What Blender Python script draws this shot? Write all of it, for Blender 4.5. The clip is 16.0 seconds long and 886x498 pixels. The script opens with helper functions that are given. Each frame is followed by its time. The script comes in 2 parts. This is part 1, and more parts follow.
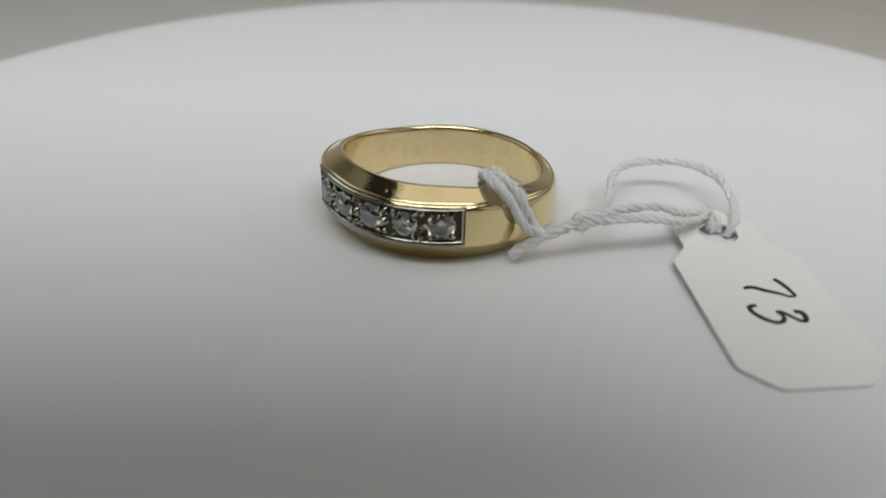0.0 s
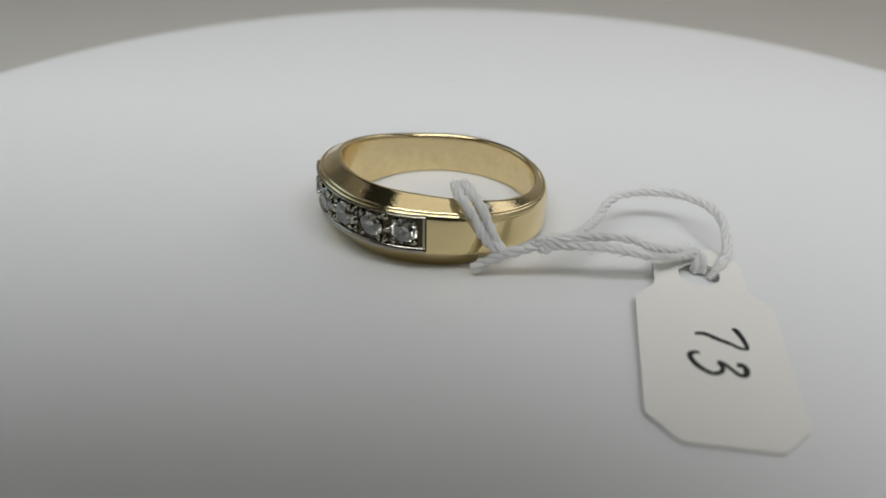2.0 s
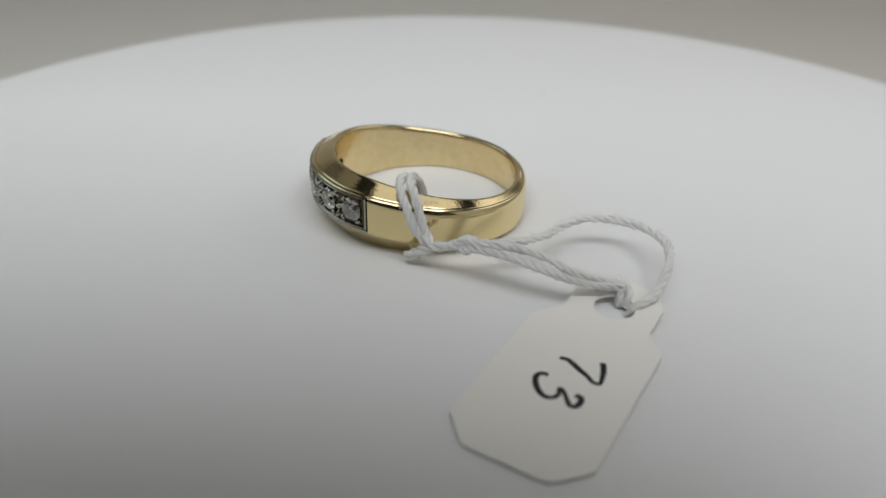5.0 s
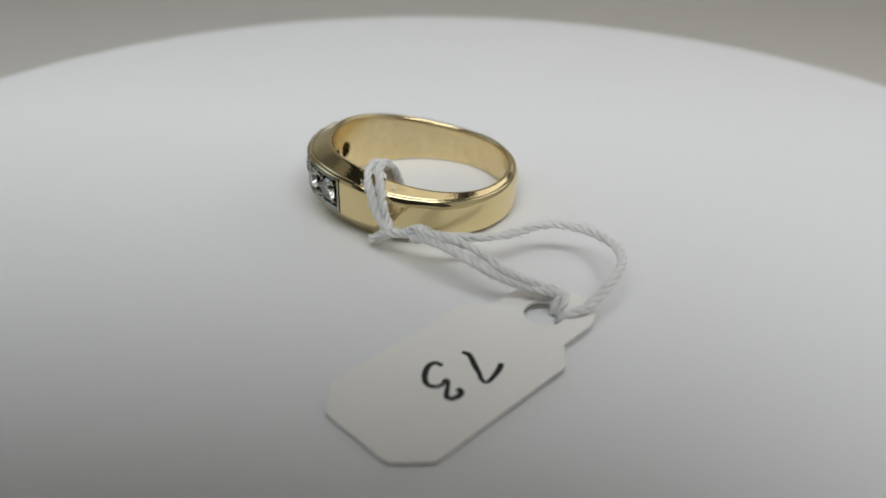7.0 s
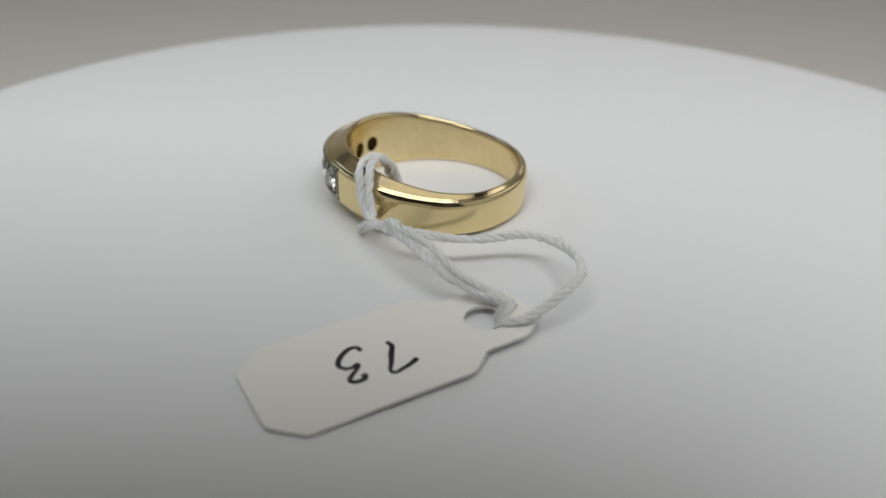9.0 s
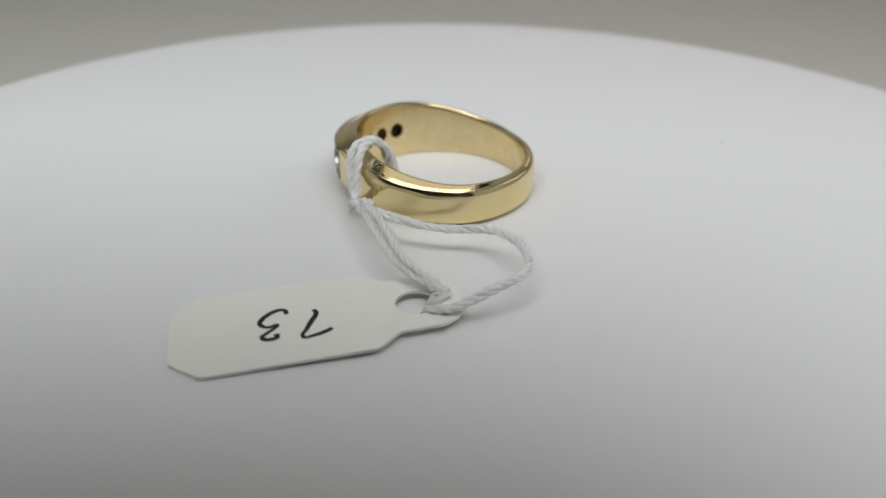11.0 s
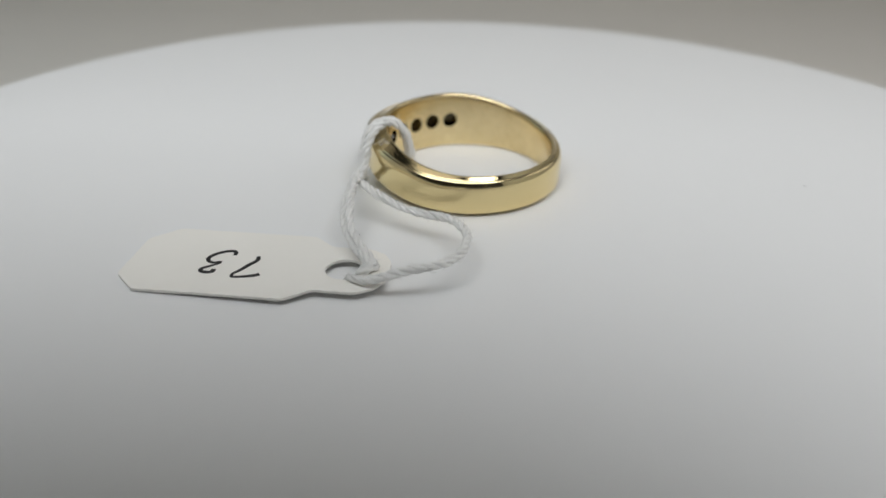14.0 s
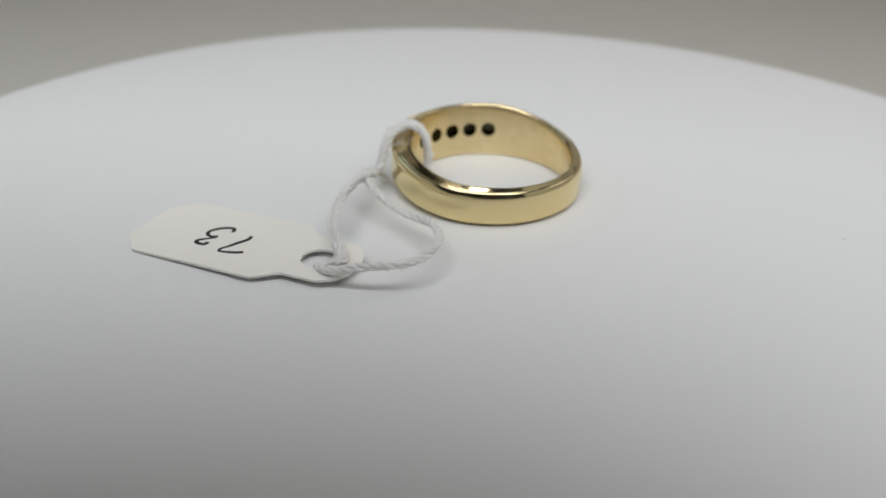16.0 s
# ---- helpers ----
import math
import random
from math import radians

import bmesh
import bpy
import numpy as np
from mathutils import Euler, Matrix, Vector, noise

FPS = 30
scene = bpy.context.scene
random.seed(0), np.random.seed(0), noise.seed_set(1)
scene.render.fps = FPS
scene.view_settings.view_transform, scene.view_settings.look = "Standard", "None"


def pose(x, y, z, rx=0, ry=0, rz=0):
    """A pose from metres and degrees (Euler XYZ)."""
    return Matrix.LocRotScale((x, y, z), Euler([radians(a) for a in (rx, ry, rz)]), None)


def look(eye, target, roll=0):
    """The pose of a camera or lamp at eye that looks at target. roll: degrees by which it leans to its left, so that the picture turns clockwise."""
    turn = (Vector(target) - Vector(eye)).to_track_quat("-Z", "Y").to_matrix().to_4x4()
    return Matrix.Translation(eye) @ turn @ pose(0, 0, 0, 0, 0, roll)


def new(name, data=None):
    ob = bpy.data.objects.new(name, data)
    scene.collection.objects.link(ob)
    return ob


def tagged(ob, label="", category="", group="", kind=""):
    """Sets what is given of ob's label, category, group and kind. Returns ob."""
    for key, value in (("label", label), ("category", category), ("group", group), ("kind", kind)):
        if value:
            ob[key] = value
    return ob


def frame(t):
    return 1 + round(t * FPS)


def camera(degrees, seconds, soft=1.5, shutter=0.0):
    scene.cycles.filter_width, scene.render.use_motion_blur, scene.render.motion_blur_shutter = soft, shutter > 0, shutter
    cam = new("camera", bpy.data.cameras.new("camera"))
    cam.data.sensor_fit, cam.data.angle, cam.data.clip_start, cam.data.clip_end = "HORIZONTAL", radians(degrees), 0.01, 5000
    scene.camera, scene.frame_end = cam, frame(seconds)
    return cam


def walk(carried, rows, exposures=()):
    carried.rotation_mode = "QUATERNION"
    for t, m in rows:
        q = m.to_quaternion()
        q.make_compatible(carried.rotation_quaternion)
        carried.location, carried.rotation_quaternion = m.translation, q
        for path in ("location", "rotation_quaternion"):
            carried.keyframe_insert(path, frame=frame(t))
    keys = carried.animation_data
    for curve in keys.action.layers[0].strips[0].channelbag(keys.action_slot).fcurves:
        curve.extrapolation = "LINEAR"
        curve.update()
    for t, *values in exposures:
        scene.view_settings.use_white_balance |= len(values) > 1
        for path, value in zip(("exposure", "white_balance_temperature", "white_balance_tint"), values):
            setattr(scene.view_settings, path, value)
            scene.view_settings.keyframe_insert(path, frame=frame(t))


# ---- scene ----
cam = camera(58.3, 16.0, soft=1.6)
cam.data.dof.use_dof = True
cam.data.dof.focus_distance = 0.0695
cam.data.dof.aperture_fstop = 24.0
walk(cam, [
    (0.0, pose(-0.00355, -0.06825, 0.03446, 58.848, -1.077, 1.307)),
    (0.5, pose(-0.00380, -0.06830, 0.03476, 58.894, -0.957, 1.242)),
    (1.0, pose(-0.00410, -0.06828, 0.03532, 58.943, -0.973, 1.371)),
    (1.5, pose(-0.00410, -0.06837, 0.03580, 58.873, -1.022, 1.473)),
    (2.0, pose(-0.00371, -0.06851, 0.03596, 58.865, -1.117, 1.414)),
    (2.5, pose(-0.00379, -0.06899, 0.03637, 58.923, -1.125, 1.430)),
    (3.0, pose(-0.00354, -0.06944, 0.03658, 58.867, -1.094, 1.319)),
    (3.5, pose(-0.00349, -0.06981, 0.03690, 58.800, -1.047, 1.277)),
    (4.0, pose(-0.00336, -0.07034, 0.03717, 58.956, -1.100, 1.300)),
    (6.5, pose(-0.00247, -0.07187, 0.03736, 59.169, -1.421, 1.271)),
    (7.0, pose(-0.00240, -0.07217, 0.03718, 59.275, -1.256, 1.086)),
    (7.5, pose(-0.00233, -0.07247, 0.03693, 59.319, -1.248, 1.087)),
    (8.0, pose(-0.00248, -0.07262, 0.03680, 59.400, -1.200, 1.045)),
    (8.5, pose(-0.00263, -0.07279, 0.03695, 59.629, -1.139, 1.030)),
    (9.0, pose(-0.00282, -0.07318, 0.03717, 59.931, -1.126, 1.208)),
    (11.5, pose(-0.00287, -0.07435, 0.03654, 60.072, -1.256, 1.184)),
    (12.0, pose(-0.00299, -0.07463, 0.03634, 60.103, -1.266, 1.193)),
    (12.5, pose(-0.00340, -0.07484, 0.03645, 60.161, -1.350, 1.402)),
    (13.0, pose(-0.00355, -0.07495, 0.03658, 60.107, -1.388, 1.465)),
    (13.5, pose(-0.00381, -0.07502, 0.03667, 60.037, -1.398, 1.548)),
    (14.0, pose(-0.00375, -0.07507, 0.03678, 60.012, -1.371, 1.447)),
    (14.5, pose(-0.00366, -0.07489, 0.03690, 60.051, -1.518, 1.586)),
    (15.0, pose(-0.00397, -0.07491, 0.03739, 60.005, -1.550, 1.688)),
    (15.5, pose(-0.00402, -0.07495, 0.03766, 59.895, -1.603, 1.726)),
    (16.0, pose(-0.00437, -0.07509, 0.03822, 59.918, -1.656, 1.856)),
])

# turn of the turntable in degrees, clockwise seen from above
TURN = [
    (0.0, 1.24), (0.5, -1.95), (1.0, -5.39), (1.5, -9.07), (2.0, -12.79), (2.5, -16.46),
    (3.0, -20.15), (3.5, -23.88), (4.0, -27.68), (5.0, -35.06), (5.8, -40.97), (6.5, -46.14),
    (7.0, -49.65), (7.5, -53.19), (8.0, -56.69), (8.5, -60.34), (9.0, -64.24), (9.8, -70.27),
    (10.6, -76.30), (11.5, -83.08), (12.0, -86.82), (12.5, -90.58), (13.0, -94.33), (13.5, -98.05),
    (14.0, -101.76), (14.5, -105.59), (15.0, -109.20), (15.5, -112.71), (16.0, -116.10),
]

# ---- light ----
world = bpy.data.worlds.new("world")
scene.world = world
world.use_nodes = True
world.node_tree.nodes["Background"].inputs[0].default_value = (0.75, 0.8, 0.85, 1)
world.node_tree.nodes["Background"].inputs[1].default_value = 0.05


def area_lamp(name, eye, target, size_x, size_y, watts, colour):
    data = bpy.data.lights.new(name, "AREA")
    data.shape, data.size, data.size_y, data.energy, data.color = "RECTANGLE", size_x, size_y, watts, colour
    ob = new(name, data)
    ob.matrix_world = look(eye, target)
    return ob


area_lamp("ceiling_lamp", (0.0, -0.20, 0.332), (0.0, -0.195, 0.0), 0.42, 0.20, 1.52, (0.95, 0.98, 1.0))
# added overhead fill, no seen source: brightens the ring's bevel
area_lamp("bevel_fill", (0.034, 0.045, 0.332), (0.034, 0.0451, 0.0), 0.31, 0.185, 0.10, (1.0, 0.97, 0.89))
# added side fills, no seen source: bluish on the left, warm on the right
area_lamp("side_fill", (-0.31, 0.09, 0.14), (0.0, 0.03, 0.02), 0.20, 0.20, 0.10, (0.62, 0.86, 1.0))
area_lamp("side_fill", (0.31, 0.12, 0.17), (0.0, 0.03, 0.02), 0.22, 0.30, 0.22, (1.0, 0.96, 0.95))


# ---- materials ----
def material(name, colour, rough=0.5, metal=0.0, spread=0.0, scale=200.0, bump=0.0, bump_scale=800.0, colour2=None, translucent=0.0, stretch=None, sheer=0.0, **extra):
    """A principled surface with broad and fine variation of its colour and a fine relief; scales are per metre."""
    mat = bpy.data.materials.new(name)
    mat.use_nodes = True
    nodes, links = mat.node_tree.nodes, mat.node_tree.links
    bsdf = nodes["Principled BSDF"]
    bsdf.inputs["Roughness"].default_value = rough
    bsdf.inputs["Metallic"].default_value = metal
    bsdf.inputs["Base Color"].default_value = (*colour, 1)
    for key, value in extra.items():
        bsdf.inputs[key.replace("_", " ")].default_value = value
    coord = nodes.new("ShaderNodeTexCoord")
    if spread or colour2:
        broad, fine = nodes.new("ShaderNodeTexNoise"), nodes.new("ShaderNodeTexNoise")
        broad.inputs["Scale"].default_value, fine.inputs["Scale"].default_value = scale, scale * 9
        broad.inputs["Detail"].default_value, fine.inputs["Detail"].default_value = 3, 4
        both = nodes.new("ShaderNodeMath")
        both.operation = "MULTIPLY_ADD"
        both.inputs[1].default_value = 0.6
        half = nodes.new("ShaderNodeMath")
        half.operation = "MULTIPLY"
        half.inputs[1].default_value = 0.4
        mix = nodes.new("ShaderNodeMix")
        mix.data_type = "RGBA"
        other = colour2 or tuple(max(0.0, c * (1 - spread)) for c in colour)
        mix.inputs[6].default_value, mix.inputs[7].default_value = (*colour, 1), (*other, 1)
        links.new(coord.outputs["Object"], broad.inputs["Vector"])
        links.new(coord.outputs["Object"], fine.inputs["Vector"])
        links.new(fine.outputs["Fac"], half.inputs[0])
        links.new(broad.outputs["Fac"], both.inputs[0])
        links.new(half.outputs[0], both.inputs[2])
        links.new(both.outputs[0], mix.inputs[0])
        links.new(mix.outputs[2], bsdf.inputs["Base Color"])
    if bump:
        grain, relief = nodes.new("ShaderNodeTexNoise"), nodes.new("ShaderNodeBump")
        grain.inputs["Scale"].default_value, grain.inputs["Detail"].default_value = bump_scale, 5
        relief.inputs["Strength"].default_value, relief.inputs["Distance"].default_value = bump, 0.0001
        along = coord.outputs["Object"]
        if stretch:
            turned = nodes.new("ShaderNodeMapping")
            turned.inputs["Scale"].default_value, turned.inputs["Rotation"].default_value = stretch, (0, 0, 0.5)
            links.new(along, turned.inputs["Vector"])
            along = turned.outputs["Vector"]
        links.new(along, grain.inputs["Vector"])
        links.new(grain.outputs["Fac"], relief.inputs["Height"])
        links.new(relief.outputs["Normal"], bsdf.inputs["Normal"])
    if translucent:
        thin, blend = nodes.new("ShaderNodeBsdfTranslucent"), nodes.new("ShaderNodeMixShader")
        thin.inputs["Color"].default_value = (*colour, 1)
        blend.inputs[0].default_value = translucent
        links.new(bsdf.outputs[0], blend.inputs[1])
        links.new(thin.outputs[0], blend.inputs[2])
        clear, last = nodes.new("ShaderNodeBsdfTransparent"), nodes.new("ShaderNodeMixShader")
        last.inputs[0].default_value = sheer
        links.new(blend.outputs[0], last.inputs[1])
        links.new(clear.outputs[0], last.inputs[2])
        links.new(last.outputs[0], nodes["Material Output"].inputs["Surface"])
    return mat


M_DISC = material("white_plastic", (0.80, 0.80, 0.80), 0.42, 0, 0.03, 40, 0.05, 3000)
M_GOLD = material("yellow_gold", (0.84, 0.69, 0.37), 0.08, 1, 0.06, 300, 0.03, 700)
M_SATIN = material("satin_gold", (1.0, 0.86, 0.52), 0.22, 1, 0.0, 170, 0.12, 1500, colour2=(0.52, 0.38, 0.19))
M_SCRATCHED = material("scratched_gold", (0.83, 0.69, 0.40), 0.085, 1, 0.25, 700, 0.13, 3800, stretch=(0.3, 1, 1))
M_WHITE_GOLD = material("white_gold", (0.46, 0.43, 0.34), 0.16, 1, 0.25, 900, 0.15, 3000)
M_RAIL = material("polished_white_gold", (0.48, 0.45, 0.38), 0.12, 1, 0.4, 900, 0.08, 3000)
M_DARK_GOLD = material("dark_setting", (0.10, 0.085, 0.055), 0.24, 1, 0.6, 1200, 0.7, 1600)
M_PAPER = material("tag_card", (0.86, 0.835, 0.785), 0.75, 0, 0.04, 150, 0.15, 5000)
M_INK = material("black_ink", (0.006, 0.006, 0.007), 0.45, 0, 0.3, 900)
M_THREAD = material("white_cotton", (0.99, 0.985, 0.97), 0.22, 0, 0.0, 900, 0.10, 6000, translucent=0.42, sheer=0.16, IOR=1.7)
M_BACK = material("grey_backdrop", (0.74, 0.71, 0.66), 0.9, 0, 0.06, 8, 0.1, 300)
# unseen side walls, greyed to dim the rim's reflections and the disc's edge
M_WALL = material("unseen_side_wall", (0.45, 0.45, 0.44), 0.9, 0, 0.05, 8, 0.1, 300)
# unseen front wall and ceiling, near black for dark reflections and less bounce
M_FRONT = material("unseen_dark_wall", (0.04, 0.04, 0.04), 0.9, 0, 0.05, 8, 0.1, 300)
M_CEILING = material("unseen_dark_ceiling", (0.035, 0.035, 0.035), 0.9, 0, 0.05, 8, 0.1, 300)
# added reflector, unseen: gives the bevel pale patches to mirror
M_BOARD = material("unseen_reflector", (0.85, 0.80, 0.76), 0.9, 0, 0.25, 14, 0.1, 300)
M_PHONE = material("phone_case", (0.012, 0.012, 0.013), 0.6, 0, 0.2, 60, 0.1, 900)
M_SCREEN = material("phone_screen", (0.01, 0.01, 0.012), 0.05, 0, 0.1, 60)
M_SPECK = material("dust", (0.12, 0.11, 0.10), 0.9, 0, 0.2, 900)


def diamond_material():
    mat = bpy.data.materials.new("diamond")
    mat.use_nodes = True
    bsdf = mat.node_tree.nodes["Principled BSDF"]
    bsdf.inputs["Base Color"].default_value = (0.74, 0.72, 0.62, 1)
    bsdf.inputs["Roughness"].default_value = 0.0
    bsdf.inputs["IOR"].default_value = 2.42
    bsdf.inputs["Transmission Weight"].default_value = 1.0
    return mat


M_DIAMOND = diamond_material()

# ---- building helpers; things on the turntable are drawn in millimetres ----
MM = 0.001


def part(name, bm, mat, parent=None, label="", smooth=True, shift=(0, 0, 0)):
    """One mesh object from a bmesh in millimetres, under parent."""
    bmesh.ops.translate(bm, verts=bm.verts, vec=Vector(shift))
    bmesh.ops.scale(bm, verts=bm.verts, vec=(MM, MM, MM))
    bmesh.ops.recalc_face_normals(bm, faces=bm.faces)
    me = bpy.data.meshes.new(name)
    bm.to_mesh(me)
    bm.free()
    if smooth:
        me.polygons.foreach_set("use_smooth", [True] * len(me.polygons))
        me.set_sharp_from_angle(angle=radians(38))
    me.materials.append(mat)
    ob = new(name, me)
    ob.parent = parent
    if label:
        ob["label"] = label
    return ob


def box(bm, x0, y0, z0, x1, y1, z1):
    made = bmesh.ops.create_cube(bm, size=1)["verts"]
    for v in made:
        v.co = Vector((x0 if v.co.x < 0 else x1, y0 if v.co.y < 0 else y1, z0 if v.co.z < 0 else z1))
    return made


def revolve(bm, profile, steps, close=False):
    """A body turned about z from (r, z) pairs."""
    rings = []
    for r, z in profile:
        if r < 1e-6:
            rings.append([bm.verts.new((0, 0, z))])
        else:
            rings.append([bm.verts.new((r * math.cos(math.tau * k / steps), r * math.sin(math.tau * k / steps), z)) for k in range(steps)])
    for a, b in zip(rings, rings[1:]):
        for k in range(steps):
            quad = [a[k % len(a)], a[(k + 1) % len(a)], b[(k + 1) % len(b)], b[k % len(b)]]
            quad = list(dict.fromkeys(quad))
            if len(quad) > 2:
                bm.faces.new(quad)


def spline(points, count):
    """Evenly spaced points on a smooth line through the given ones."""
    P = [Vector(p) for p in points]
    P = [P[0] * 2 - P[1], *P, P[-1] * 2 - P[-2]]
    fine = []
    for i in range(1, len(P) - 2):
        a, b, c, d = P[i - 1:i + 3]
        for k in range(24):
            t = k / 24
            fine.append(0.5 * (2 * b + (c - a) * t + (2 * a - 5 * b + 4 * c - d) * t * t + (3 * b - a - 3 * c + d) * t ** 3))
    fine.append(P[-2])
    run = [0.0]
    for a, b in zip(fine, fine[1:]):
        run.append(run[-1] + (b - a).length)
    out, j = [], 0
    for k in range(count):
        s = run[-1] * k / (count - 1)
        while j < len(run) - 2 and run[j + 1] < s:
            j += 1
        w = (s - run[j]) / max(1e-9, run[j + 1] - run[j])
        out.append(fine[j].lerp(fine[j + 1], w))
    return out, run[-1]


def tube(bm, line, radius, sides=8):
    """A round rod with capped, rounded ends along a line of points; radius may follow the line."""
    n = len(line)
    side = Vector((0, 0, 1))
    rings = []
    for i, p in enumerate(line):
        along = (line[min(i + 1, n - 1)] - line[max(i - 1, 0)]).normalized()
        side = (side - along * side.dot(along))
        if side.length < 1e-4:
            side = along.orthogonal()
        side.normalize()
        up = along.cross(side)
        r = radius(i / (n - 1)) if callable(radius) else radius
        rings.append([bm.verts.new(p + (side * math.cos(math.tau * k / sides) + up * math.sin(math.tau * k / sides)) * r) for k in range(sides)])
    for a, b in zip(rings, rings[1:]):
        for k in range(sides):
            bm.faces.new((a[k], a[(k + 1) % sides], b[(k + 1) % sides], b[k]))
    bm.faces.new(rings[0][::-1])
    bm.faces.new(rings[-1])


def cord(bm, points, radius=0.42, pitch=2.7, plies=3, fuzz=3.0, seed=1, phase=0.0, yarns=2):
    """A twisted cord of several plies through the points, with loose fibres."""
    rnd = random.Random(seed)
    rough_length = sum((Vector(b) - Vector(a)).length for a, b in zip(points, points[1:]))
    count = max(12, int(rough_length * 7))
    line, length = spline(points, count)
    sides, ups, alongs = [], [], []  # axes that follow the line
    side = Vector((0.3, 0.2, 1)).normalized()
    for i in range(count):
        along = (line[min(i + 1, count - 1)] - line[max(i - 1, 0)]).normalized()
        side = (side - along * side.dot(along)).normalized()
        sides.append(side.copy())
        ups.append(along.cross(side))
        alongs.append(along)
    for k in range(plies):
        ply = []
        for i, p in enumerate(line):
            a = phase + math.tau * (k / plies + i / (count - 1) * length / pitch)
            wob = 1 + 0.12 * noise.noise(p * 0.9 + Vector((k * 7, seed, 0)))
            ply.append(p + (sides[i] * math.cos(a) + ups[i] * math.sin(a)) * radius * 0.43 * wob)
        rp = radius * 0.60
        for m in range(yarns):
            start = rnd.uniform(0, math.tau)
            yarn = []
            for i, p in enumerate(ply):
                a = start + math.tau * (m / yarns) - math.tau * i / (count - 1) * length / (pitch * 1.7)
                far = rp * (0.28 + 0.12 * noise.noise(Vector((i * 0.11, m * 5.3 + k * 11, seed))))
                yarn.append(p + (sides[i] * math.cos(a) + ups[i] * math.sin(a)) * far)
            tube(bm, yarn, rp * rnd.uniform(0.74, 0.82), 7)
    for _ in range(int(length * fuzz)):
        i = rnd.randrange(1, count - 1)
        a = rnd.uniform(0, math.tau)
        out = sides[i] * math.cos(a) + ups[i] * math.sin(a)
        p = line[i] + out * radius * 0.85
        q = p + out * rnd.uniform(0.08, 0.3) + alongs[i] * rnd.uniform(-0.6, 0.6)
        r = q + alongs[i] * rnd.uniform(-0.4, 0.4) + out * rnd.uniform(-0.1, 0.12)
        tube(bm, [p, p.lerp(q, 0.5) + out * 0.05, q, r], 0.018, 3)


def plain_room():
    """The backdrop and the box, mostly unseen, that closes the place."""
    def slab(name, bounds, mat, label):
        bm = bmesh.new()
        box(bm, *bounds)
        tagged(part(name, bm, mat, label=label, smooth=False), label, "wall" if "wall" in name else name, kind="structure")
    slab("floor", (-320, -330, -60, 320, 370, -48), M_BACK, "matte warm grey base under the turntable")
    slab("wall_back", (-320, 350, -48, 320, 362, 340), M_BACK, "plain warm grey backdrop wall behind the turntable")
    slab("wall_left", (-332, -330, -48, -320, 370, 340), M_WALL, "unseen grey side wall, toned down to dim the ring's rim")
    slab("wall_right", (320, -330, -48, 332, 370, 340), M_WALL, "unseen grey side wall, toned down to dim the ring's rim")
    slab("wall_front", (-320, -342, -48, 320, -330, 340), M_FRONT, "unseen front wall, near black to cut bounce and darken reflections")
    slab("ceiling", (-332, -342, 340, 332, 370, 352), M_CEILING, "unseen ceiling, near black to darken reflections in the gold")
    # two added reflectors, placed where the bevel mirrors the ceiling
    slab("ceiling_board", (-122, -50, 334, 190, 140, 340), M_BOARD, "unseen pale reflector under the ceiling, added for the ring's bevel")
    slab("ceiling_board", (-318, -60, 334, -226, 330, 340), M_BOARD, "unseen pale reflector under the ceiling, added for the ring's bevel")


plain_room()


# ---- turntable ----
def build_turntable():
    base = tagged(new("turntable"), "round white matte plastic turntable, slowly turning", "turntable")
    bm = bmesh.new()
    R = 74.5
    edge = [(R - 2.2 + 2.2 * math.sin(a), -2.2 + 2.2 * math.cos(a)) for a in np.linspace(0, math.pi / 2, 8)]
    revolve(bm, [(0, 0), (30, 0), (60, 0), *edge, (R, -7), (R - 1, -8), (0, -8)], 192)
    part("plate", bm, M_DISC, base)
    bm = bmesh.new()
    revolve(bm, [(0, -8.2), (60, -8.2), (62, -10), (64, -46), (63, -48), (0, -48)], 96)
    part("foot", bm, M_DISC, base, "white round foot of the turntable")
    return base


turntable = build_turntable()


def build_speck(name, size, seed):
    rnd = random.Random(seed)
    bm = bmesh.new()
    bmesh.ops.create_icosphere(bm, subdivisions=2, radius=size)
    for v in bm.verts:
        v.co *= rnd.uniform(0.75, 1.15)
        v.co.z *= 0.5
    return tagged(part(name, bm, M_SPECK, shift=(0, 0, size * 0.35)), "tiny dark speck of dust on the white turntable", "dust")


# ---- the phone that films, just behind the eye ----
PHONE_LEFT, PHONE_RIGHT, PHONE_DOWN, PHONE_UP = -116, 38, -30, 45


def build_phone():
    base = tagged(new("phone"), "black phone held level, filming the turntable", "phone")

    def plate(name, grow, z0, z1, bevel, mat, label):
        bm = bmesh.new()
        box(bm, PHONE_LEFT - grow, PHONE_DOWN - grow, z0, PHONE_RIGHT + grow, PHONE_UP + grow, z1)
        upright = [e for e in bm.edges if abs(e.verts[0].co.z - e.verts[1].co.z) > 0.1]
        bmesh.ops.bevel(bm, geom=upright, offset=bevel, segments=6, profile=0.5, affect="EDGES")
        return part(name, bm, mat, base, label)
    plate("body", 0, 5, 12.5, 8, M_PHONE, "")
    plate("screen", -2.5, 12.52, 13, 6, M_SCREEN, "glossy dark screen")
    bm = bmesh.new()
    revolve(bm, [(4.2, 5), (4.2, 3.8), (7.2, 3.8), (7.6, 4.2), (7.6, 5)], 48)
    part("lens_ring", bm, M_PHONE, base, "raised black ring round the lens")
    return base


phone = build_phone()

# ---- ring ----
RX, RY = -4.85, -3.68
GEM = -122.0


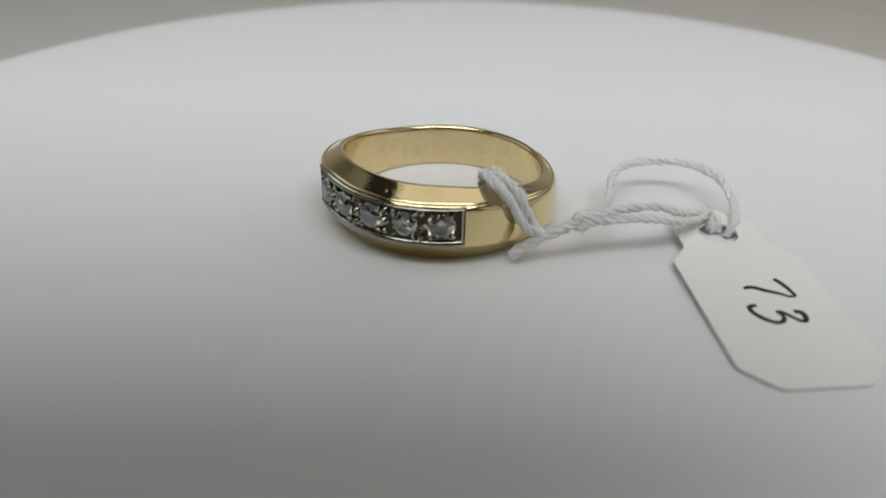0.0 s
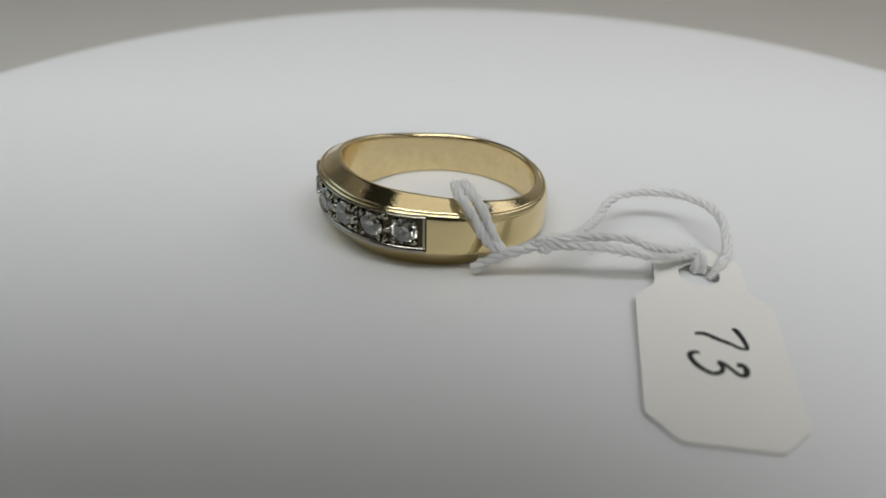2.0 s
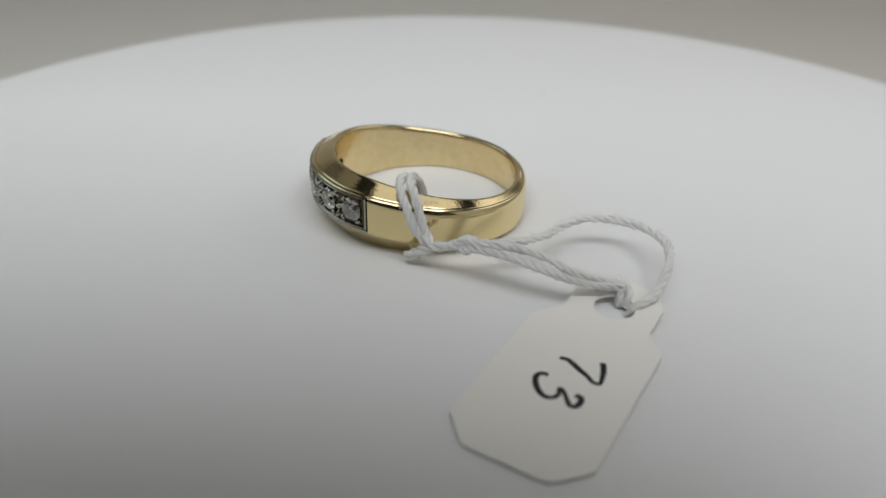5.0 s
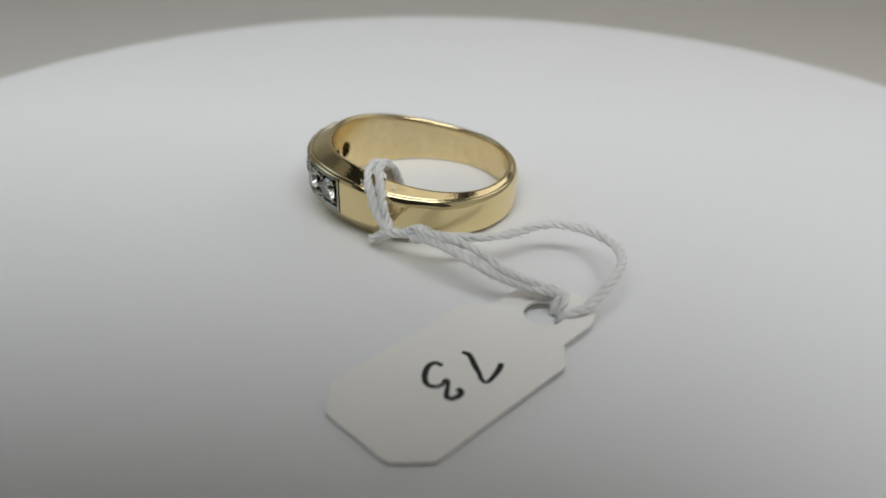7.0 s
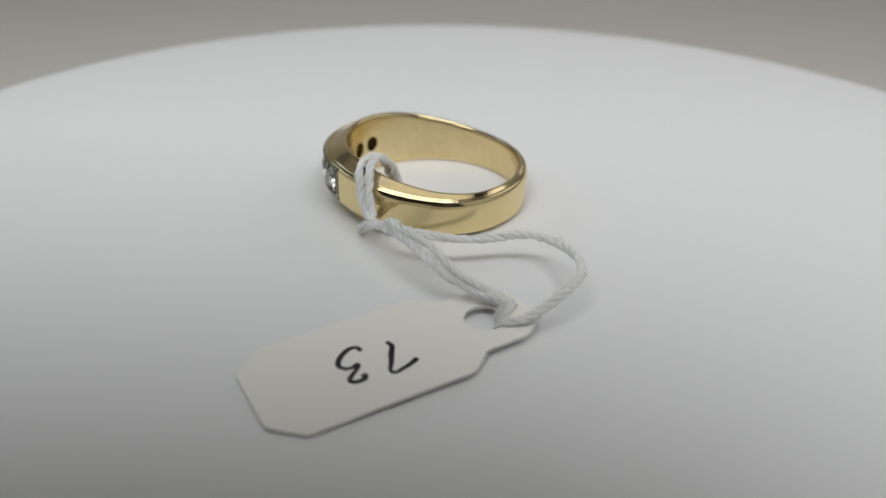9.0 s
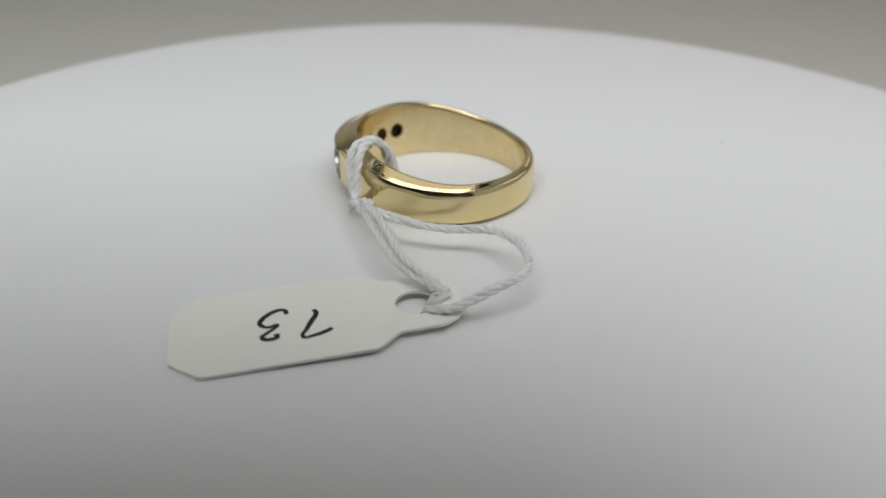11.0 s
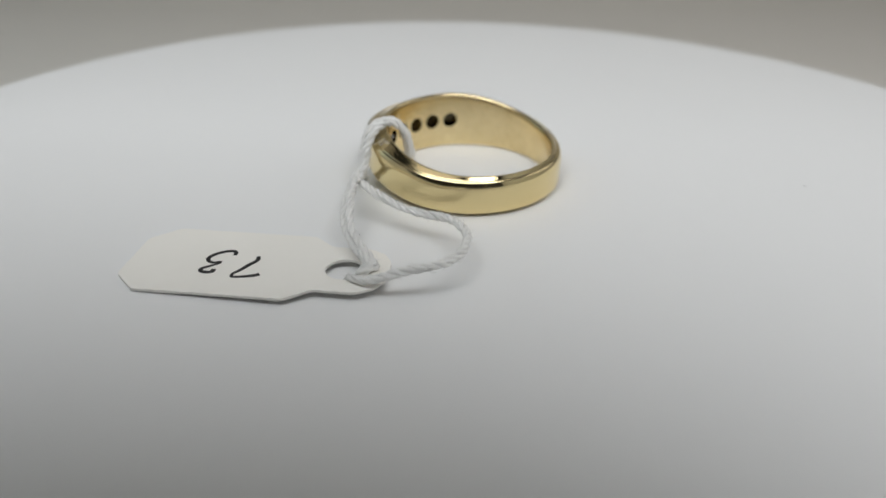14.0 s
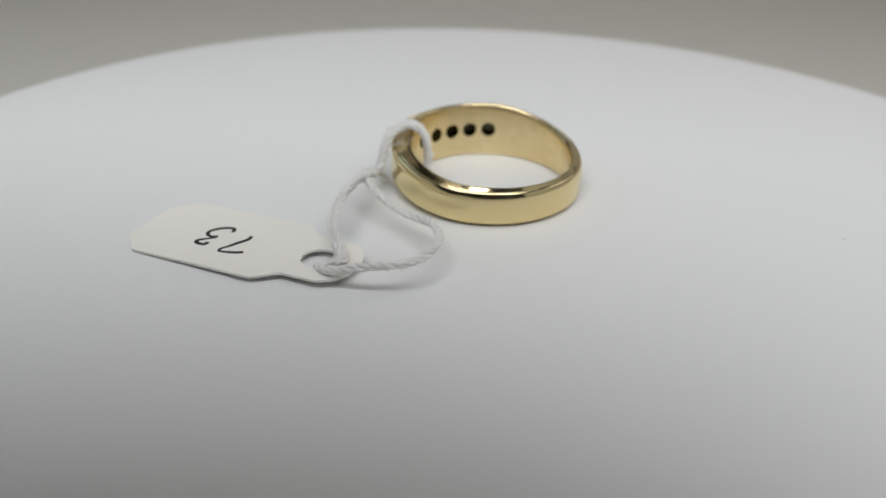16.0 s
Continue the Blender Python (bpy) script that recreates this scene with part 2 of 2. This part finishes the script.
def ring_form(phi):
    """Radii and heights of the band's section, in millimetres, at an angle round the ring."""
    psi = abs((phi - GEM + 180) % 360 - 180)
    w = min(1.0, max(0.0, (138 - psi) / (138 - 30)))
    s = w * w * (3 - 2 * w)
    r_in = 9.45 - 1.35 * (1 + math.cos(radians(psi))) / 2
    return s, r_in


def band_section(phi):
    s, r_in = ring_form(phi)
    zb, zt, zr = 0.50 + 1.50 * s, 3.75 + 1.80 * s, 4.10 + 2.33 * s
    ro = 10.5
    def between(a, c, w):
        return (a[0] + (c[0] - a[0]) * w, a[1] + (c[1] - a[1]) * w)
    low_a, low_b = (r_in + 0.32 + 0.25 * (ro - r_in - 0.62), 0.0), (ro - 0.16, zb - 0.13)
    high = 0.50 + 0.60 * (1 - s)  # the outer edge is worn rounder towards the back of the band
    rounded = [(ro, zt + 0.04 - high - 0.06)] + [(ro - 0.42 * (1 - math.cos(a)), zt + 0.05 - high * (1 - math.sin(a))) for a in np.linspace(0, math.pi / 2, 10)]
    top_a, top_b = (ro - 0.51, zt + 0.06), (r_in + 0.42, zr - 0.03)
    return [
        (r_in, 0.42), (r_in, 0.34), (r_in + 0.05, 0.13), (r_in + 0.16, 0.03), (r_in + 0.30, 0.0), low_a, between(low_a, low_b, 0.06),
        between(low_a, low_b, 0.94), low_b, (ro - 0.07, zb - 0.05), (ro, zb + 0.08), (ro, zb + 0.18),
        *rounded, (ro - 0.46, zt - 0.01),
        top_a, between(top_a, top_b, 0.08), between(top_a, top_b, 0.92), top_b,
        (r_in + 0.26, zr), (r_in + 0.12, zr - 0.07), (r_in + 0.03, zr - 0.20), (r_in, zr - 0.42), (r_in, zr - 0.55),
    ]


def sweep(bm, section, start, stop, steps, closed):
    rings = []
    for k in range(steps if closed else steps + 1):
        phi = start + (stop - start) * k / steps
        c, s = math.cos(radians(phi)), math.sin(radians(phi))
        rings.append([bm.verts.new((r * c, r * s, z)) for r, z in section(phi)])
    n = len(rings[0])
    for i in range(len(rings) if closed else len(rings) - 1):
        a, b = rings[i], rings[(i + 1) % len(rings)]
        for k in range(n):
            bm.faces.new((a[k], a[(k + 1) % n], b[(k + 1) % n], b[k]))
    if not closed:
        bm.faces.new(rings[0])
        bm.faces.new(rings[-1][::-1])
    bmesh.ops.recalc_face_normals(bm, faces=bm.faces)


PLATE_A, PLATE_B = -165.0, -79.0
STONES = [-88.9 - 16.6 * k for k in range(5)]
BORES = [-156.1 + 15.8 * k for k in range(5)]


def on_ring(phi, r, z):
    return Matrix.Translation((r * math.cos(radians(phi)), r * math.sin(radians(phi)), z)) @ Matrix.Rotation(radians(phi), 4, "Z") @ Matrix.Rotation(radians(90), 4, "Y")


def carved(bm, cutters):
    """The bmesh with other bodies cut out of it."""
    def loose(b):
        me = bpy.data.meshes.new("cut")
        b.to_mesh(me)
        b.free()
        return new("cut", me)
    body = loose(bm)
    tools = [loose(b) for b in cutters]
    for tool in tools:
        mod = body.modifiers.new("cut", "BOOLEAN")
        mod.operation, mod.object, mod.solver = "DIFFERENCE", tool, "EXACT"
    made = bpy.data.meshes.new_from_object(body.evaluated_get(bpy.context.evaluated_depsgraph_get()))
    out = bmesh.new()
    out.from_mesh(made)
    for ob in (body, *tools):
        bpy.data.objects.remove(ob)
    return out


def build_ring():
    base = tagged(new("ring"), "yellow gold ring with five diamonds lying on a white turntable", "ring")
    bm = bmesh.new()
    sweep(bm, band_section, 0, 360, 240, True)
    cutters = []
    cut = bmesh.new()
    sweep(cut, lambda phi: [(9.35, 2.12), (11.2, 2.12), (11.2, 5.42), (9.35, 5.42)], PLATE_A - 0.5, PLATE_B + 0.5, 60, False)
    cutters.append(cut)
    for phi in BORES:
        cut = bmesh.new()
        bmesh.ops.create_cone(cut, cap_ends=True, segments=24, radius1=0.86, radius2=0.80, depth=2.4, matrix=on_ring(phi, 8.5, 3.25))
        cutters.append(cut)
    # nicks of wear: angle, radius, height, half sizes
    for phi, r, z, size in ((60.6, 10.51, 3.24, (0.05, 0.24, 0.07)), (58.6, 10.51, 3.30, (0.09, 0.10, 0.06)), (53.9, 10.51, 3.19, (0.03, 0.13, 0.05)), (58.2, 10.52, 0.97, (0.09, 0.06, 0.07)), (-116.0, 9.42, 5.94, (0.10, 0.11, 0.12)), (-112.5, 9.5, 5.90, (0.06, 0.05, 0.07))):
        cut = bmesh.new()
        bmesh.ops.create_icosphere(cut, subdivisions=2, radius=1, matrix=on_ring(phi, r, z) @ Matrix.Diagonal((*size, 1)))
        cutters.append(cut)
    bm = carved(bm, cutters)
    band = part("band", bm, M_GOLD, base)
    band.data.materials.append(M_SCRATCHED)
    band.data.materials.append(M_SATIN)
    for f in band.data.polygons:
        if f.normal.x * f.center.x + f.normal.y * f.center.y < -0.5 * math.hypot(f.center.x, f.center.y):
            f.material_index = 2
        if f.normal.z > 0.5 and abs(f.area) > 1.2e-8:
            f.material_index = 1

    # white gold channel: floor, two beaded rails and end bars
    bm = bmesh.new()
    sweep(bm, lambda phi: [(10.02, 2.15), (10.30, 2.15), (10.30, 5.39), (10.02, 5.39)], PLATE_A + 0.1, PLATE_B - 0.1, 60, False)
    cutters = []
    for phi in STONES:
        cut = bmesh.new()
        bmesh.ops.create_cone(cut, cap_ends=True, segments=24, radius1=1.08, radius2=1.08, depth=2, matrix=on_ring(phi, 10.2, 3.78))
        cutters.append(cut)
    part("channel_bed", carved(bm, cutters), M_DARK_GOLD, base, "dark bed round the diamonds")
    # added dark sheet: puts the shade deep in the bores into colour
    bm = bmesh.new()
    sweep(bm, lambda phi: [(9.33, 2.15), (9.42, 2.15), (9.42, 5.39), (9.33, 5.39)], PLATE_A + 0.1, PLATE_B - 0.1, 60, False)
    part("bore_shade", bm, M_DARK_GOLD, base, "added dark sheet that blackens the bores behind the diamonds")
    for z0, z1 in ((1.98, 2.48), (5.26, 5.43)):
        bm = bmesh.new()
        wide = z1 - z0
        sweep(bm, lambda phi: [(10.1, z0), (10.50, z0), (10.58, z0 + 0.12 * wide), (10.62, z0 + 0.38 * wide), (10.57, z0 + 0.66 * wide), (10.46, z0 + 0.88 * wide), (10.32, z1), (10.1, z1)], PLATE_A, PLATE_B, 60, False)
        for k in range(60):
            phi = PLATE_A + (PLATE_B - PLATE_A) * (k + 0.5) / 60
            bmesh.ops.create_icosphere(bm, subdivisions=1, radius=0.05 + 0.05 * abs(math.sin(k * 2.3)), matrix=on_ring(phi, 10.50, z0 + (z1 - z0) * (0.5 + 0.2 * math.sin(k * 1.7))))
        part("channel_rail", bm, M_RAIL if z0 < 3 else M_WHITE_GOLD, base, "fine beaded white gold rail")
    for phi in (PLATE_A + 0.7, PLATE_B - 0.7):
        bm = bmesh.new()
        sweep(bm, lambda a: [(10.1, 2.15), (10.55, 2.15), (10.55, 5.39), (10.1, 5.39)], phi - 0.5, phi + 0.5, 3, False)
        part("end_bar", bm, M_WHITE_GOLD, base, "white gold end bar")
    # stones
    for phi in STONES:
        bm = bmesh.new()
        pts = []
        G = 1.14
        for k in range(8):
            a = math.tau * k / 8
            pts.append((0.58 * G * math.cos(a), 0.58 * G * math.sin(a), 0.33 * G))
            h = a + math.tau / 16
            pts.append((0.80 * G * math.cos(h), 0.80 * G * math.sin(h), 0.20 * G))
            pts.append((0.30 * G * math.cos(h), 0.30 * G * math.sin(h), -0.64 * G))
        for k in range(16):
            a = math.tau * k / 16
            pts.append((G * math.cos(a), G * math.sin(a), 0.02))
            pts.append((G * math.cos(a), G * math.sin(a), -0.03))
        pts.append((0, 0, -0.88 * G))
        for p in pts:
            bm.verts.new(p)
        bmesh.ops.convex_hull(bm, input=bm.verts)
        bmesh.ops.dissolve_limit(bm, angle_limit=radians(1), verts=bm.verts, edges=bm.edges)
        bmesh.ops.transform(bm, matrix=on_ring(phi, 10.36, 3.78) @ Matrix.Rotation(radians(phi * 3), 4, "Z") @ Matrix.Rotation(radians(3 * math.sin(phi)), 4, "X"), verts=bm.verts)
        part("diamond", bm, M_DIAMOND, base, "round brilliant-cut clear diamond", smooth=False)
    # claws at each stone and worn domes between the stones
    rnd = random.Random(12)
    for phi in STONES:
        for du in (-1, 1):
            for dz in (-1, 1):
                bm = bmesh.new()
                at = on_ring(phi + du * (4.75 + rnd.uniform(-0.4, 0.4)), 10.44, 3.78 + dz * (0.93 + rnd.uniform(-0.08, 0.08)))
                bmesh.ops.create_uvsphere(bm, u_segments=12, v_segments=8, radius=rnd.uniform(0.19, 0.29), matrix=at @ Matrix.Rotation(rnd.uniform(0, 3), 4, "Z") @ Matrix.Diagonal((1.25, 0.75, 0.85, 1)))
                part("claw", bm, M_WHITE_GOLD, base)
    for k in range(12):
        phi = STONES[0] - 8.3 - 16.6 * (k // 3)
        high = (0.0, 0.95, -0.95)[k % 3]
        bm = bmesh.new()
        bmesh.ops.create_icosphere(bm, subdivisions=3, radius=rnd.uniform(0.26, 0.42), matrix=on_ring(phi + rnd.uniform(-0.8, 0.8), 10.26, 3.78 + high + rnd.uniform(-0.2, 0.2)))
        for v in bm.verts:
            v.co += Vector((1, 1, 1)) * 0.22 * noise.noise(v.co * 3.1)
        part("grain", bm, M_WHITE_GOLD, base)
    return base


ring = build_ring()

# ---- price tag ----
TAG_X, TAG_Y, TAG_TURN = 20.0, -19.0, 5.3


def bowed(bm, z):
    """The card lies on its far end and rises slightly towards the string."""
    for v in bm.verts:
        v.co.z += z + 0.04 + 0.031 * (v.co.y + 9.4)
    return bm


def build_tag():
    base = tagged(new("price_tag"), "small cream card price tag handwritten 73, tied with string", "price tag")
    outline = [(-3.1, -9.35), (3.1, -9.35), (5.25, -7.07), (5.25, 5.95), (3.6, 7.95), (3.6, 11.4), (2.9, 12.9), (1.5, 13.75), (-1.5, 13.75), (-2.9, 12.9), (-3.6, 11.4), (-3.6, 7.95), (-5.25, 5.95), (-5.25, -7.07)]
    cut = []
    for k, (x, y) in enumerate(outline):
        p, a, c = Vector((x, y)), Vector(outline[k - 1]), Vector(outline[(k + 1) % len(outline)])
        ea, ec = p + (a - p).normalized() * 0.32, p + (c - p).normalized() * 0.32
        cut += [ea, (ea + ec + p * 2) / 4, ec]
        for w in (0.3, 0.5, 0.7):
            cut.append(ec.lerp(c + (p - c).normalized() * 0.32, w))
    outline = [(x + 0.05 * noise.noise(Vector((x * 0.9, y * 0.9, 3))), y + 0.05 * noise.noise(Vector((x * 0.9, y * 0.9, 7)))) for x, y in cut]
    hx, hy, hr, n = 0.08, 9.9, 1.66, 24
    bm = bmesh.new()
    edges = []
    loop = [bm.verts.new((x, y, 0)) for x, y in outline]
    edges += [bm.edges.new((a, b)) for a, b in zip(loop, loop[1:] + loop[:1])]
    hole = [bm.verts.new((hx + hr * math.cos(math.tau * k / n), hy + hr * math.sin(math.tau * k / n), 0)) for k in range(n)]
    edges += [bm.edges.new((a, b)) for a, b in zip(hole, hole[1:] + hole[:1])]
    bmesh.ops.triangle_fill(bm, use_beauty=True, edges=edges)
    for f in [f for f in bm.faces if (f.calc_center_median() - Vector((hx, hy, 0))).length < hr * 0.9 and all((v.co - Vector((hx, hy, 0))).length < hr * 1.01 for v in f.verts)]:
        bm.faces.remove(f)
    made = bmesh.ops.extrude_face_region(bm, geom=bm.faces[:])["geom"]
    bmesh.ops.translate(bm, verts=[g for g in made if isinstance(g, bmesh.types.BMVert)], vec=(0, 0, 0.24))
    part("card", bowed(bm, 0.0), M_PAPER, base, smooth=False)
    seven = [(1.79, 2.9), (2.08, 2.39), (2.33, 1.6), (2.46, 0.69), (1.96, 0.6), (1.42, 0.96), (0.5, 1.41), (-0.45, 1.92), (-1.11, 1.8)]
    three = [(1.44, -1.31), (1.9, -1.35), (2.04, -1.82), (1.89, -2.33), (1.5, -2.41), (1.02, -1.88), (0.52, -1.28), (0.18, -1.22), (0.42, -1.75), (0.23, -2.27), (-0.33, -2.5), (-0.95, -2.17), (-1.46, -1.58), (-1.73, -0.92), (-1.56, -0.44), (-1.03, -0.35)]
    for name, pts in (("digit_seven", seven), ("digit_three", three)):
        bm = bmesh.new()
        line, length = spline([(x, y, 0) for x, y in pts], 60)
        tube(bm, line, lambda w: 0.195 + 0.035 * math.sin(w * 9 + 1), 8)
        for v in bm.verts:
            v.co.z = v.co.z * 0.04 + 0.244
        part(name, bowed(bm, 0.0), M_INK, base, "digit written in black ink")
    return base


price_tag = build_tag()


# ---- string ----
def build_string():
    base = tagged(new("tag_string"), "twisted white cotton string looped round the ring and through the tag", "string")

    def local(phi, r, z):
        return (RX + r * math.cos(radians(phi)), RY + r * math.sin(radians(phi)), z)

    for k, off in enumerate((-2.9, 2.9)):
        bm = bmesh.new()
        phi = -60 + off
        cord(bm, [local(phi + 14, 7.4, 0.7), local(phi + 10, 6.6, 3.2), local(phi + 4, 6.9, 5.8), local(phi, 8.1, 6.95), local(phi, 9.4, 6.75), local(phi + 3, 10.6, 5.95), local(phi + 6 - off * 0.2, 11.3, 4.4), local(phi + 9 - off * 0.5, 11.7, 3.2), local(phi + 12 - off, 12.3, 2.5)], seed=3 + k, radius=0.46)
        part("band_loop", bm, M_THREAD, base)
    bm = bmesh.new()
    cord(bm, [local(-58, 11.2, 0.7), local(-54, 11.6, 1.4), local(-49, 12.3, 2.2), local(-43, 13.2, 2.9), (6.67, -12.1, 3.5)], radius=0.5, seed=7)
    part("tail", bm, M_THREAD, base)
    bm = bmesh.new()
    cord(bm, [local(-44, 12.6, 2.6), (5.8, -12.5, 3.3), (6.5, -12.2, 3.9), (7.1, -11.9, 3.5), (6.9, -12.4, 3.0), (6.3, -12.5, 3.1), (6.1, -12.0, 3.5), (6.7, -11.7, 3.8), (7.5, -11.9, 3.6)], radius=0.40, pitch=1.6, seed=8)
    part("knot", bm, M_THREAD, base)
    bm = bmesh.new()
    cord(bm, [(6.67, -12.1, 3.7), (9.5, -11.5, 4.1), (12.3, -10.8, 4.2), (15.3, -9.9, 3.2), (17.3, -8.2, 2.2), (18.7, -6.5, 1.5), (18.9, -6.7, 1.4), (18.85, -7.3, 1.2), (18.9, -7.75, 0.75), (18.95, -7.8, 0.25)], radius=0.41, seed=9)
    part("tag_loop", bm, M_THREAD, base)
    bm = bmesh.new()
    cord(bm, [(6.5, -12.3, 3.4), (9.4, -11.9, 3.5), (12.2, -11.4, 3.4), (15.0, -10.5, 2.7), (17.5, -8.5, 1.9), (18.9, -6.9, 1.5), (19.4, -7.1, 1.3), (19.55, -7.6, 0.8), (19.5, -7.85, 0.25)], radius=0.41, seed=19)
    part("tag_loop", bm, M_THREAD, base)
    bm = bmesh.new()
    cord(bm, [(6.67, -12.1, 3.4), (9.2, -8.6, 3.0), (10.4, -5.0, 2.6), (11.3, -1.8, 2.9), (13.8, 0.4, 3.0), (17.0, 0.7, 3.0), (19.5, -0.5, 3.0), (20.9, -3.0, 2.8), (21.3, -4.9, 2.1), (21.3, -6.5, 1.5), (20.9, -7.7, 1.25), (20.45, -8.35, 0.85), (20.2, -8.5, 0.25)], radius=0.42, seed=10)
    part("tag_loop", bm, M_THREAD, base)
    # stray fibres beside the knot on the band
    rnd = random.Random(31)
    bm = bmesh.new()
    for k in range(9):
        a = local(-50 + rnd.uniform(-4, 7), 9.5 + rnd.uniform(-0.3, 0.5), 5.5)
        p = Vector(a)
        line = [p]
        for _ in range(6):
            p = p + Vector((rnd.uniform(-0.35, 0.4), rnd.uniform(-0.3, 0.35), rnd.uniform(-0.08, 0.14)))
            line.append(p)
        tube(bm, spline(line, 16)[0], 0.016, 3)
    part("loose_fibres", bm, M_THREAD, base, "few stray fibres")
    return base


tag_string = build_string()

SPECKS = [(build_speck("dust_speck", s, k), x, y) for k, (x, y, s) in enumerate([(-12.02, 33.18, 0.09)])]


# ---- what moves ----
def motions():
    def rows(place):
        return [(t, pose(0, 0, 0, 0, 0, a) @ place) for t, a in TURN]
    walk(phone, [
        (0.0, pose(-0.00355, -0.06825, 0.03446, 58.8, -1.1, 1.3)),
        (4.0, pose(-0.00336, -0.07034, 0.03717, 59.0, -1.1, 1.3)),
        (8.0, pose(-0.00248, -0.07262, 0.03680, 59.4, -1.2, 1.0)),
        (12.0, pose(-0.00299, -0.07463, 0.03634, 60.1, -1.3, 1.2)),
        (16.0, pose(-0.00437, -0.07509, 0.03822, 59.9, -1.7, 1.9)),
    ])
    walk(turntable, rows(Matrix.Identity(4)))
    walk(ring, rows(pose(RX * MM, RY * MM, 0)))
    walk(price_tag, rows(pose(TAG_X * MM, TAG_Y * MM, 0, 0, 0, TAG_TURN)))
    walk(tag_string, rows(Matrix.Identity(4)))
    for speck, x, y in SPECKS:
        walk(speck, rows(pose(x * MM, y * MM, 0)))


motions()
